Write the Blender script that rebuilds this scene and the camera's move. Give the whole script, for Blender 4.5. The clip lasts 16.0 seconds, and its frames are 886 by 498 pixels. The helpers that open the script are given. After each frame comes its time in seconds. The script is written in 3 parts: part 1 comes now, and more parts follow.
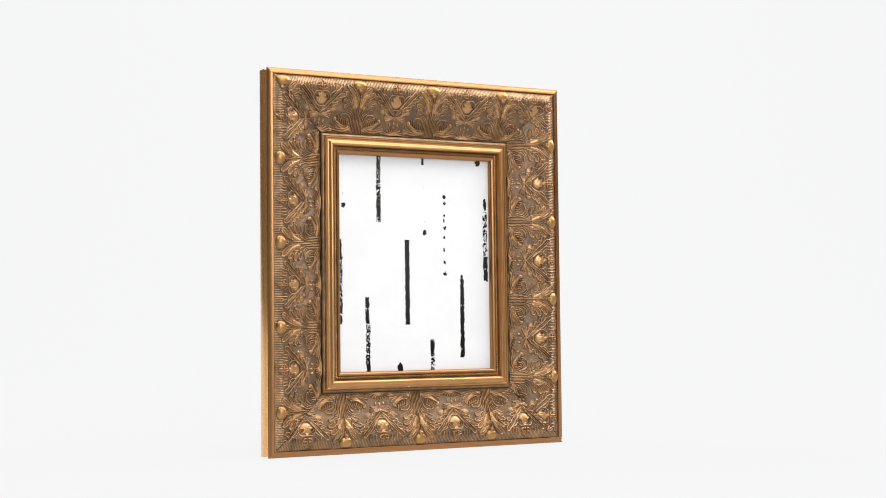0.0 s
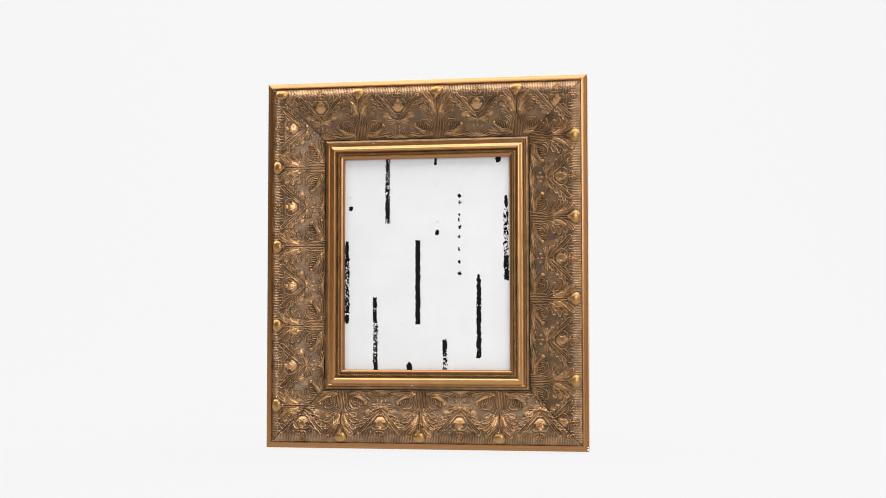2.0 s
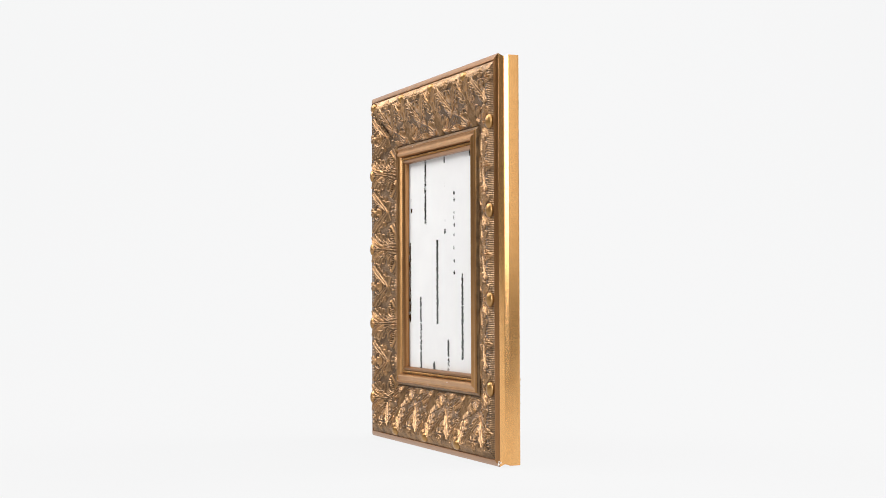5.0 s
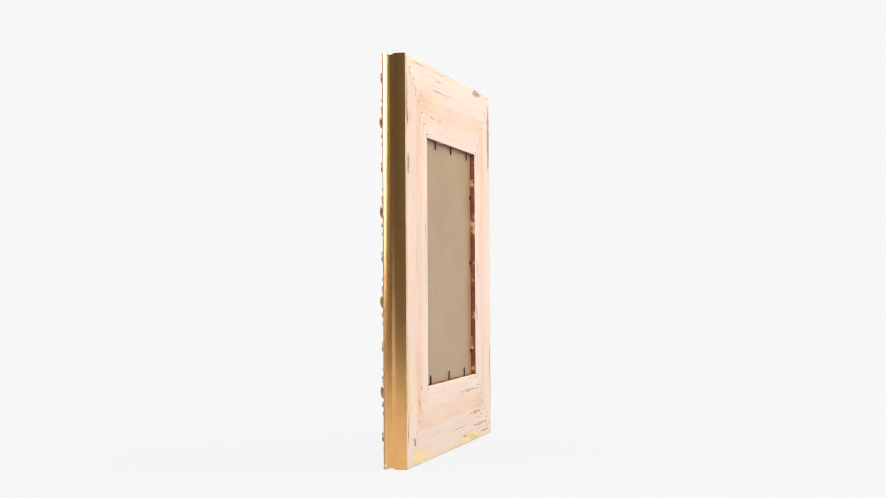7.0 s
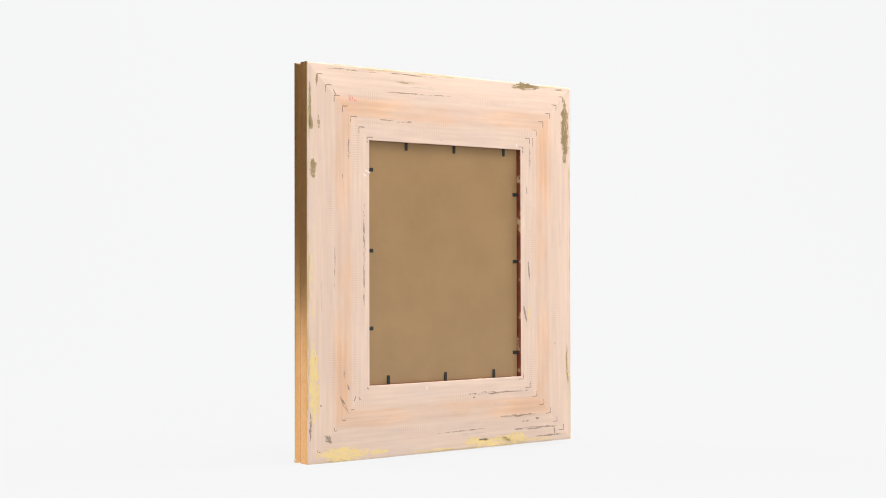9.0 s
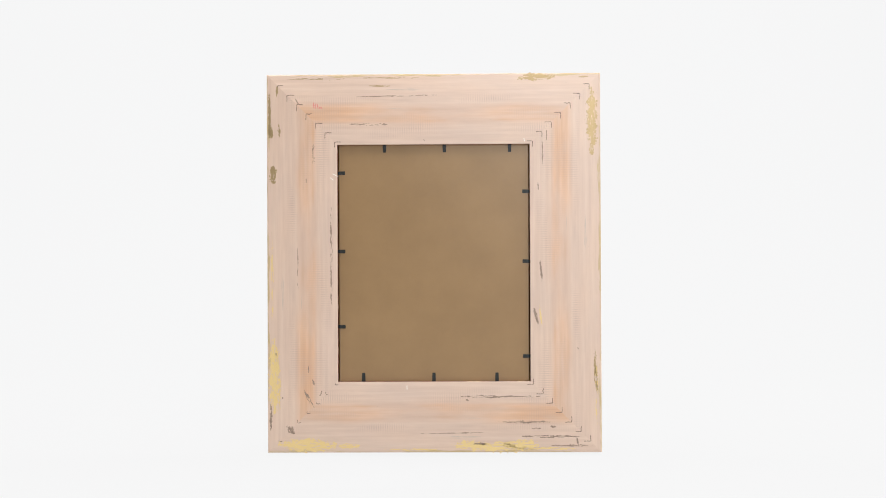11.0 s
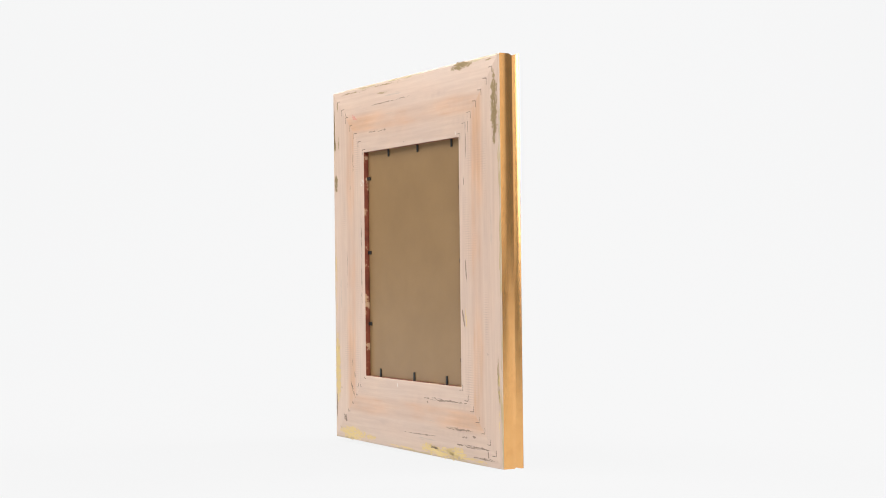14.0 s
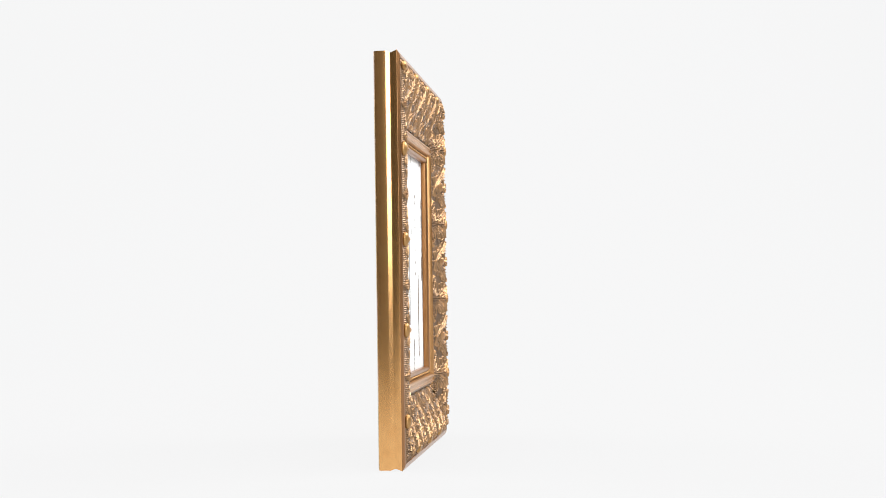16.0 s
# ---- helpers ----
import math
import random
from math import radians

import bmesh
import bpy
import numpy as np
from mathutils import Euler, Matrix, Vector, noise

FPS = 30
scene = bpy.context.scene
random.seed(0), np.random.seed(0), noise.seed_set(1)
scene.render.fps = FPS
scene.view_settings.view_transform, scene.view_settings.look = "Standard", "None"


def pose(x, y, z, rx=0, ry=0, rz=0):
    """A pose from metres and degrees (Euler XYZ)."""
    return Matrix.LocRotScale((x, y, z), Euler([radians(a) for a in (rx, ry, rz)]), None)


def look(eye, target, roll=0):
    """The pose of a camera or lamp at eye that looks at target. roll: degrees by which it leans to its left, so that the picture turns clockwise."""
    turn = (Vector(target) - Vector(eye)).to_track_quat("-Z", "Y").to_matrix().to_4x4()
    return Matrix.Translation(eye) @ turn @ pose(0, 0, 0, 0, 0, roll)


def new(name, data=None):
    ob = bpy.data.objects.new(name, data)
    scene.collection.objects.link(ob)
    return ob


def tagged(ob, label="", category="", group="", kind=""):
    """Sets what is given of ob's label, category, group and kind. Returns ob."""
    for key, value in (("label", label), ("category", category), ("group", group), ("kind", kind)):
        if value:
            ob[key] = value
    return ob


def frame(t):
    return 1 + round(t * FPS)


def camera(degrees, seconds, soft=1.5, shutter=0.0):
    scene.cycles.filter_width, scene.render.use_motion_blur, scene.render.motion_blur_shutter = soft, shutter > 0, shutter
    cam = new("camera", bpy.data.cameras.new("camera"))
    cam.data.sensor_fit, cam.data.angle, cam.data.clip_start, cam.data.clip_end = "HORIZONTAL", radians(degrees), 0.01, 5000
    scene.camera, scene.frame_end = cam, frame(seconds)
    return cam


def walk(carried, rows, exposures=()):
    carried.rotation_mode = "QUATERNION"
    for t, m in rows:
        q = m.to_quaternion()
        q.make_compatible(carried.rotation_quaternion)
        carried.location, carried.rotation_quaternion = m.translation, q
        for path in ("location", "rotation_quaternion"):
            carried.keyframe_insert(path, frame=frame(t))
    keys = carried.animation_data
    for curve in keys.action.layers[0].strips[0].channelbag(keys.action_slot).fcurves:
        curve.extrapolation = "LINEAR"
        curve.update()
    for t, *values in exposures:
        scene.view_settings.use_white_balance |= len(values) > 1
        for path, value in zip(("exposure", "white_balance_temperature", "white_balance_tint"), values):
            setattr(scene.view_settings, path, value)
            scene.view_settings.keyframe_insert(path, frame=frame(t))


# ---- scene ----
cam = camera(34.48, 16.0, soft=0.95)
EYE = (0.0157, -1.6026, 0.1665)
AIM = look(EYE, (EYE[0], EYE[1] + 1.0, EYE[2] + math.tan(radians(2.078))), -0.165)
walk(cam, [(0.0, AIM), (16.0, AIM)])

# the turn of the table, and how the frame wavers on it: seconds, degrees ahead of the even turn, lean, roll
TURN_START, TURN_RATE = 27.83, 19.012
WAVER = [(0, .24, -1.16, .07), (.5, .2, -1.23, .06), (1, .25, -1.24, .02), (1.5, .1, -1.19, -.04), (2, -.4, -1.08, -.09), (2.5, -.5, -.92, -.14), (3, -.62, -.71, -.16),
         (3.5, -.64, -.49, -.14), (6, .66, .19, .41), (6.5, .5, .12, .56), (7, .32, -.02, .69), (7.5, .15, -.23, .78), (8, .1, -.49, .83), (8.5, .5, -.78, .83),
         (9, .85, -1.07, .77), (9.5, .75, -1.33, .65), (12, -.23, -1.74, -.36), (12.5, -.5, -1.62, -.53), (13, -.5, -1.45, -.67), (13.5, -.75, -1.25, -.75),
         (14, -.6, -1.05, -.78), (14.5, -.48, -.88, -.76), (15, -.42, -.74, -.68), (15.5, -.37, -.65, -.58), (16, -.3, -.62, -.44)]

# ---- light ----
world = bpy.data.worlds.new("studio_air")
scene.world = world
world.use_nodes = True
world.node_tree.nodes["Background"].inputs[0].default_value = (0.9, 0.95, 1.0, 1)
world.node_tree.nodes["Background"].inputs[1].default_value = 0.12


def softbox(name, eye, target, wide, high, watts, colour, shape="RECTANGLE"):
    data = bpy.data.lights.new(name, "AREA")
    data.shape, data.size, data.size_y, data.energy, data.color = shape, wide, high, watts, colour
    ob = new(name, data)
    ob.matrix_world = look(eye, target)
    return ob


softbox("softbox_east", (1.55, 0.5, 1.5), (0, 0, 0.25), 1.0, 1.0, 40, (1.0, 0.98, 0.95))
softbox("softbox_west", (-1.55, 0.5, 1.5), (0, 0, 0.25), 1.0, 1.0, 30, (1.0, 0.98, 0.95))
softbox("softbox_beside_camera", (0.50, -1.80, 0.86), (0.50, 0, 0.86), 0.84, 1.20, 17.0, (0.94, 0.97, 1.0), "ELLIPSE")
softbox("softbox_fill_east", (1.35, -1.30, 0.75), (0, 0, 0.35), 1.0, 1.1, 3.0, (1.0, 0.97, 0.93))
softbox("softbox_overhead", (0.0, -0.56, 2.1), (0, 0, 0.3), 3.6, 1.4, 72, (1.0, 0.98, 0.96))


# ---- materials ----
def shader(name):
    mat = bpy.data.materials.new(name)
    mat.use_nodes = True
    return mat, mat.node_tree.nodes, mat.node_tree.links, mat.node_tree.nodes["Principled BSDF"]


def space(nodes, links, scale=(1, 1, 1), kind="Object"):
    tc, mp = nodes.new("ShaderNodeTexCoord"), nodes.new("ShaderNodeMapping")
    mp.inputs["Scale"].default_value = scale
    links.new(tc.outputs[kind], mp.inputs["Vector"])
    return mp.outputs["Vector"]


def noisy(nodes, links, vec, scale, detail=4, rough=0.6):
    n = nodes.new("ShaderNodeTexNoise")
    n.inputs["Scale"].default_value, n.inputs["Detail"].default_value, n.inputs["Roughness"].default_value = scale, detail, rough
    links.new(vec, n.inputs["Vector"])
    return n.outputs["Fac"]


def ramp(nodes, links, fac, stops):
    r = nodes.new("ShaderNodeValToRGB")
    while len(r.color_ramp.elements) < len(stops):
        r.color_ramp.elements.new(0.5)
    for e, (p, c) in zip(r.color_ramp.elements, stops):
        e.position, e.color = p, (*c, 1) if len(c) == 3 else c
    links.new(fac, r.inputs["Fac"])
    return r.outputs["Color"]


def mixed(nodes, links, fac, a, b, mode="MIX"):
    m = nodes.new("ShaderNodeMix")
    m.data_type, m.blend_type = "RGBA", mode
    for sock, val in ((m.inputs["Factor"], fac), (m.inputs["A"], a), (m.inputs["B"], b)):
        if isinstance(val, (int, float)):
            sock.default_value = val
        elif isinstance(val, tuple):
            sock.default_value = (*val, 1)
        else:
            links.new(val, sock)
    return m.outputs["Result"]


def bumped(nodes, links, bsdf, height, strength, distance):
    b = nodes.new("ShaderNodeBump")
    b.inputs["Strength"].default_value, b.inputs["Distance"].default_value = strength, distance
    links.new(height, b.inputs["Height"])
    links.new(b.outputs["Normal"], bsdf.inputs["Normal"])


def gilt(name, dark, mid, light, metal, rough, grain, patchy=0.5, coat=0.0):
    """Bronze-gold paint: long streaks along the moulding, blotches, a fine grain, and a lacquer coat."""
    mat, nodes, links, b = shader(name)
    streak = noisy(nodes, links, space(nodes, links, (5, 1100, 1100)), 1.0, 5)
    blotch = noisy(nodes, links, space(nodes, links), 70.0, 6, 0.65)
    c1 = ramp(nodes, links, streak, [(0.32, dark), (0.52, mid), (0.7, light)])
    c2 = ramp(nodes, links, blotch, [(0.36, dark), (0.5, mid), (0.66, light)])
    links.new(mixed(nodes, links, patchy, c1, c2), b.inputs["Base Color"])
    b.inputs["Metallic"].default_value = metal
    fine = noisy(nodes, links, space(nodes, links), 1500.0, 3)
    r = ramp(nodes, links, mixed(nodes, links, 0.5, streak, fine), [(0.3, (rough * 0.92,) * 3), (0.7, (rough * 1.1,) * 3)])
    links.new(r, b.inputs["Roughness"])
    b.inputs["Coat Weight"].default_value, b.inputs["Coat Roughness"].default_value = coat, 0.2
    bumped(nodes, links, b, mixed(nodes, links, 0.5, streak, fine), grain, 0.0006)
    return mat


GOLD = gilt("gold_paint", (0.42, 0.208, 0.076), (0.53, 0.278, 0.108), (0.63, 0.35, 0.152), 1.0, 0.33, 0.03, 0.25, 0.25)
SIDE = gilt("gold_side_paint", (0.81, 0.42, 0.14), (0.86, 0.46, 0.165), (0.90, 0.50, 0.19), 0.93, 0.21, 0.002, 0.6, 0.4)
LIP = gilt("aged_gold_lip", (0.29, 0.130, 0.043), (0.37, 0.172, 0.06), (0.45, 0.225, 0.087), 1.0, 0.34, 0.03, 0.15, 0.4)
GROUND = gilt("antiqued_ground", (0.15, 0.10, 0.055), (0.25, 0.155, 0.08), (0.38, 0.225, 0.105), 0.85, 0.40, 0.25, 0.9, 0.2)
KNOB = gilt("bright_gold_boss", (0.34, 0.18, 0.06), (0.45, 0.25, 0.088), (0.56, 0.33, 0.13), 1.0, 0.42, 0.06, 0.6, 0.3)


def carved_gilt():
    """Antiqued bronze over carved plaster: a grey-brown glaze and copper worn patches, with relief shading painted in:
    lighter ribs, darker hollows.
    """
    mat, nodes, links, b = shader("relief_toned_antique_bronze")

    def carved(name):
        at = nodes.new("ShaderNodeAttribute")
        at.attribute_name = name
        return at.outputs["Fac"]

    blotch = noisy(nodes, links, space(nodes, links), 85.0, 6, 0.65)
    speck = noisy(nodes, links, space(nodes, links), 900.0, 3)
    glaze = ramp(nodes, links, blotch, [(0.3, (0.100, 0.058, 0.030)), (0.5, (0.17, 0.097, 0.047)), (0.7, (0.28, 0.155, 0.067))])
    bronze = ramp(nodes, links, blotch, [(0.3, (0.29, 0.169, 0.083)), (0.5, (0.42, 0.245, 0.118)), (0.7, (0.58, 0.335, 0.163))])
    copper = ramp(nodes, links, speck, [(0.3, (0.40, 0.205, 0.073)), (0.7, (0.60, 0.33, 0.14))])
    crest_tone = ramp(nodes, links, mixed(nodes, links, 0.3, carved("crest_tone"), blotch), [(0.22, (0, 0, 0)), (0.62, (1, 1, 1))])
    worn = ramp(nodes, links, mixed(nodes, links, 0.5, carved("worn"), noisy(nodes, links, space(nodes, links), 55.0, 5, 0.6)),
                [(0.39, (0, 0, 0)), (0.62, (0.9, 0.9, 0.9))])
    col = mixed(nodes, links, crest_tone, glaze, bronze)
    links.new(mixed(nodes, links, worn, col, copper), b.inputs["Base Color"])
    dull = ramp(nodes, links, mixed(nodes, links, 0.35, crest_tone, speck), [(0.1, (0.46,) * 3), (0.8, (0.33,) * 3)])
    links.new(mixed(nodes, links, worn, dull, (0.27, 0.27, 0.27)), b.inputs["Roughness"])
    links.new(ramp(nodes, links, crest_tone, [(0.0, (0.72,) * 3), (1.0, (0.97,) * 3)]), b.inputs["Metallic"])
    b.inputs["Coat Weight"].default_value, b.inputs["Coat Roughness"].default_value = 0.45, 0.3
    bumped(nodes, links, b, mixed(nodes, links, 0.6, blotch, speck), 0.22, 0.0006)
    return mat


CARVED_GILT = carved_gilt()


def gesso():
    """Chalky pinkish primer over wood, with a bare peach stripe along each board, saw marks and grey scuffs."""
    mat, nodes, links, b = shader("pink_gesso_on_wood")
    tc = nodes.new("ShaderNodeTexCoord")
    sep = nodes.new("ShaderNodeSeparateXYZ")
    links.new(tc.outputs["Object"], sep.inputs[0])
    wob = noisy(nodes, links, space(nodes, links, (5, 14, 14)), 1.0, 4)
    add = nodes.new("ShaderNodeMath")
    add.operation = "MULTIPLY_ADD"
    links.new(wob, add.inputs[0])
    add.inputs[1].default_value = 0.010
    links.new(sep.outputs["Y"], add.inputs[2])
    rng = nodes.new("ShaderNodeMapRange")
    links.new(add.outputs[0], rng.inputs["Value"])
    rng.inputs["From Min"].default_value, rng.inputs["From Max"].default_value = 0.0, 0.1
    band = ramp(nodes, links, rng.outputs["Result"],
                [(0.0, (0, 0, 0)), (0.36, (0.08, 0.08, 0.08)), (0.43, (0.85, 0.85, 0.85)), (0.56, (1, 1, 1)), (0.60, (0.2, 0.2, 0.2)), (0.68, (0, 0, 0))])
    patch = ramp(nodes, links, noisy(nodes, links, space(nodes, links, (9, 30, 30)), 1.0, 3), [(0.35, (0.22, 0.22, 0.22)), (0.62, (0.92, 0.92, 0.92))])
    amount = mixed(nodes, links, 1.0, band, patch, "MULTIPLY")
    grain = noisy(nodes, links, space(nodes, links, (10, 260, 260)), 1.0, 5)
    base = ramp(nodes, links, grain, [(0.2, (0.59, 0.428, 0.338)), (0.5, (0.66, 0.494, 0.395)), (0.8, (0.715, 0.558, 0.458))])
    peach = ramp(nodes, links, grain, [(0.25, (0.61, 0.325, 0.17)), (0.6, (0.68, 0.395, 0.225)), (0.8, (0.72, 0.465, 0.285))])
    col = mixed(nodes, links, amount, base, peach)
    cloud = ramp(nodes, links, noisy(nodes, links, space(nodes, links, (16, 40, 40)), 1.0, 4), [(0.3, (0.92, 0.92, 0.93)), (0.7, (1.03, 1.02, 1.0))])
    col = mixed(nodes, links, 1.0, col, cloud, "MULTIPLY")
    # grey scuffs: thin long broken lines
    sc = noisy(nodes, links, space(nodes, links, (20, 300, 300)), 1.0, 8, 0.7)
    where = noisy(nodes, links, space(nodes, links), 14.0, 2)
    s1 = ramp(nodes, links, sc, [(0.62, (0, 0, 0)), (0.70, (1, 1, 1))])
    s2 = ramp(nodes, links, where, [(0.5, (0, 0, 0)), (0.62, (0.75, 0.75, 0.75))])
    col = mixed(nodes, links, mixed(nodes, links, 1.0, s1, s2, "MULTIPLY"), col, (0.42, 0.36, 0.31))
    # cross-grain planer marks in two runs beside the bare stripe
    saw = nodes.new("ShaderNodeTexWave")
    saw.bands_direction = "X"
    saw.inputs["Scale"].default_value, saw.inputs["Distortion"].default_value, saw.inputs["Detail Scale"].default_value = 125.0, 0.8, 3.0
    links.new(tc.outputs["Object"], saw.inputs["Vector"])
    s3 = ramp(nodes, links, saw.outputs["Color"], [(0.4, (0, 0, 0)), (0.9, (0.42, 0.42, 0.42))])
    s4 = ramp(nodes, links, noisy(nodes, links, space(nodes, links, (11, 40, 40)), 1.0, 4), [(0.46, (0, 0, 0)), (0.62, (1, 1, 1))])
    s5 = ramp(nodes, links, rng.outputs["Result"], [(0.26, (0, 0, 0)), (0.33, (1, 1, 1)), (0.41, (0.35, 0.35, 0.35)), (0.58, (0.35, 0.35, 0.35)), (0.64, (1, 1, 1)), (0.78, (0, 0, 0))])
    ticks = mixed(nodes, links, 1.0, mixed(nodes, links, 1.0, s3, s4, "MULTIPLY"), s5, "MULTIPLY")
    col = mixed(nodes, links, ticks, col, (0.40, 0.27, 0.23))
    # pits, and gold overspray along the outer edge
    pit = ramp(nodes, links, noisy(nodes, links, space(nodes, links, (1, 1.6, 1)), 420.0, 3), [(0.70, (0, 0, 0)), (0.76, (0.55, 0.55, 0.55))])
    col = mixed(nodes, links, pit, col, (0.36, 0.28, 0.22))
    ragged = nodes.new("ShaderNodeMath")
    ragged.operation = "MULTIPLY_ADD"
    links.new(noisy(nodes, links, space(nodes, links, (22, 200, 60)), 1.0, 6, 0.7), ragged.inputs[0])
    ragged.inputs[1].default_value = -0.022
    links.new(sep.outputs["Y"], ragged.inputs[2])
    spray = nodes.new("ShaderNodeMapRange")
    links.new(ragged.outputs[0], spray.inputs["Value"])
    for key, val in (("From Min", -0.0112), ("From Max", -0.0088), ("To Min", 0.85), ("To Max", 0.0)):
        spray.inputs[key].default_value = val
    col = mixed(nodes, links, spray.outputs["Result"], col, (0.50, 0.37, 0.18))
    links.new(col, b.inputs["Base Color"])
    b.inputs["Roughness"].default_value = 0.40
    b.inputs["Specular IOR Level"].default_value = 0.7
    bumped(nodes, links, b, mixed(nodes, links, 0.06, grain, saw.outputs["Color"]), 0.1, 0.0004)
    return mat


def plain(name, dark, light, scale, rough, stretch=(1, 1, 1), bump=0.1, metal=0.0):
    mat, nodes, links, b = shader(name)
    n = noisy(nodes, links, space(nodes, links, stretch), scale, 6)
    links.new(ramp(nodes, links, n, [(0.3, dark), (0.7, light)]), b.inputs["Base Color"])
    b.inputs["Roughness"].default_value, b.inputs["Metallic"].default_value = rough, metal
    fine = noisy(nodes, links, space(nodes, links), 1800.0, 2)
    bumped(nodes, links, b, fine, bump, 0.0004)
    return mat


GESSO = gesso()
PAPER = plain("white_paper", (0.755, 0.755, 0.765), (0.795, 0.795, 0.80), 22.0, 0.75, bump=0.05)
INK = plain("black_ink", (0.005, 0.005, 0.005), (0.010, 0.009, 0.009), 300.0, 0.14, bump=0.01)
INK.node_tree.nodes["Principled BSDF"].inputs["Specular IOR Level"].default_value = 0.48
FAINT_INK = plain("grey_ink_trace", (0.45, 0.45, 0.47), (0.62, 0.62, 0.63), 500.0, 0.7)
BOARD = plain("brown_fibreboard", (0.262, 0.155, 0.064), (0.312, 0.188, 0.081), 18.0, 0.36, bump=0.12)
BOARD.node_tree.nodes["Principled BSDF"].inputs["Specular IOR Level"].default_value = 0.7


def bole():
    mat, nodes, links, b = shader("red_brown_bole")
    n = noisy(nodes, links, space(nodes, links, (1, 1, 1)), 55.0, 6, 0.65)
    links.new(ramp(nodes, links, n, [(0.3, (0.13, 0.025, 0.012)), (0.55, (0.27, 0.065, 0.03)), (0.6, (0.62, 0.38, 0.22)), (0.8, (0.72, 0.5, 0.32))]), b.inputs["Base Color"])
    b.inputs["Roughness"].default_value = 0.5
    return mat


BOLE = bole()
TAB = plain("black_steel_tab", (0.012, 0.014, 0.014), (0.03, 0.033, 0.032), 400.0, 0.42, metal=0.3)
SMEAR_TAN = plain("tan_gold_paint_smear", (0.37, 0.26, 0.125), (0.50, 0.37, 0.20), 200.0, 0.36, (4, 60, 60), 0.3, 0.6)
SMEAR_YELLOW = plain("yellow_gold_paint_smear", (0.70, 0.50, 0.20), (0.80, 0.62, 0.30), 200.0, 0.42, (4, 60, 60), 0.3, 0.15)
SCUFF = plain("grey_dirt", (0.19, 0.13, 0.095), (0.42, 0.31, 0.24), 500.0, 0.8)
PENCIL = plain("red_pencil", (0.66, 0.19, 0.18), (0.72, 0.27, 0.25), 500.0, 0.8)
CHIP = plain("white_plaster_chip", (0.75, 0.72, 0.66), (0.88, 0.86, 0.82), 700.0, 0.8, bump=0.5)
SEAM = plain("dark_glue_seam", (0.09, 0.06, 0.042), (0.22, 0.15, 0.11), 300.0, 0.7)


def glowing_sheet():
    """White sheet of the table and its sweep, with an added glow that keeps it evenly white."""
    mat, nodes, links, b = shader("glowing_white_sheet")
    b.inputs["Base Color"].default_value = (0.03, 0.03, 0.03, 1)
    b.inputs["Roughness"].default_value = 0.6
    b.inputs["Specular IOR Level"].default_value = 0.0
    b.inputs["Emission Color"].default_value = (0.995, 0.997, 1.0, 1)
    # the added glow is graded along the sheet to offset the softboxes' fall-off
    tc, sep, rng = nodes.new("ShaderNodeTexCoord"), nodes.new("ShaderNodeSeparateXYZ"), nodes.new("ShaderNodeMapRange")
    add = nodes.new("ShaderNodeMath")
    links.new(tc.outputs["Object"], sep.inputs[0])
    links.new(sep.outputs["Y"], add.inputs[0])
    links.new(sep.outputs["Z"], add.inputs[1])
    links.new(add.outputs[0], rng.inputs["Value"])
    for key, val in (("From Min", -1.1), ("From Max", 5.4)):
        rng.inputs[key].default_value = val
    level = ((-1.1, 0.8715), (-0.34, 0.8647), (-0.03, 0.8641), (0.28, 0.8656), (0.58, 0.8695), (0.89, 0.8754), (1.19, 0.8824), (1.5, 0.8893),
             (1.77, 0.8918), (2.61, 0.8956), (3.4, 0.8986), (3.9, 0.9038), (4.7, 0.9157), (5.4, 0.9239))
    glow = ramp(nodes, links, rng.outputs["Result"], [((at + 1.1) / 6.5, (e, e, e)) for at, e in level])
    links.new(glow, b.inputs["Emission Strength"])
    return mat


GLOWING_WHITE = glowing_sheet()
WALL = plain("grey_studio_paint", (0.11, 0.099, 0.088), (0.135, 0.12, 0.105), 6.0, 0.8)


# ---- mesh helpers ----
def mesh_of(name, verts, faces, mats, smooth=True, slots=None):
    me = bpy.data.meshes.new(name)
    me.from_pydata([tuple(map(float, v)) for v in verts], [], [tuple(map(int, f)) for f in faces])
    for m in mats if isinstance(mats, (list, tuple)) else [mats]:
        me.materials.append(m)
    me.polygons.foreach_set("use_smooth", [smooth] * len(me.polygons))
    if slots is not None:
        me.polygons.foreach_set("material_index", slots)
    me.update()
    return me


def child(name, me, parent, m=None, label=""):
    ob = new(name, me)
    ob.parent = parent
    if m is not None:
        ob.matrix_basis = m
    return tagged(ob, label)


def part(name, bm, material, parent, label="", m=None, smooth=False):
    me = bpy.data.meshes.new(name)
    bm.to_mesh(me)
    bm.free()
    me.materials.append(material)
    me.polygons.foreach_set("use_smooth", [smooth] * len(me.polygons))
    return child(name, me, parent, m, label)


def slab(x0, x1, y0, y1, z0, z1, bevel=0.0):
    bm = bmesh.new()
    bmesh.ops.create_cube(bm, size=1.0)
    for v in bm.verts:
        v.co = Vector(((x0 + x1) / 2 + v.co.x * (x1 - x0), (y0 + y1) / 2 + v.co.y * (y1 - y0), (z0 + z1) / 2 + v.co.z * (z1 - z0)))
    if bevel:
        bmesh.ops.bevel(bm, geom=bm.edges[:], offset=bevel, segments=2, affect="EDGES")
    return bm


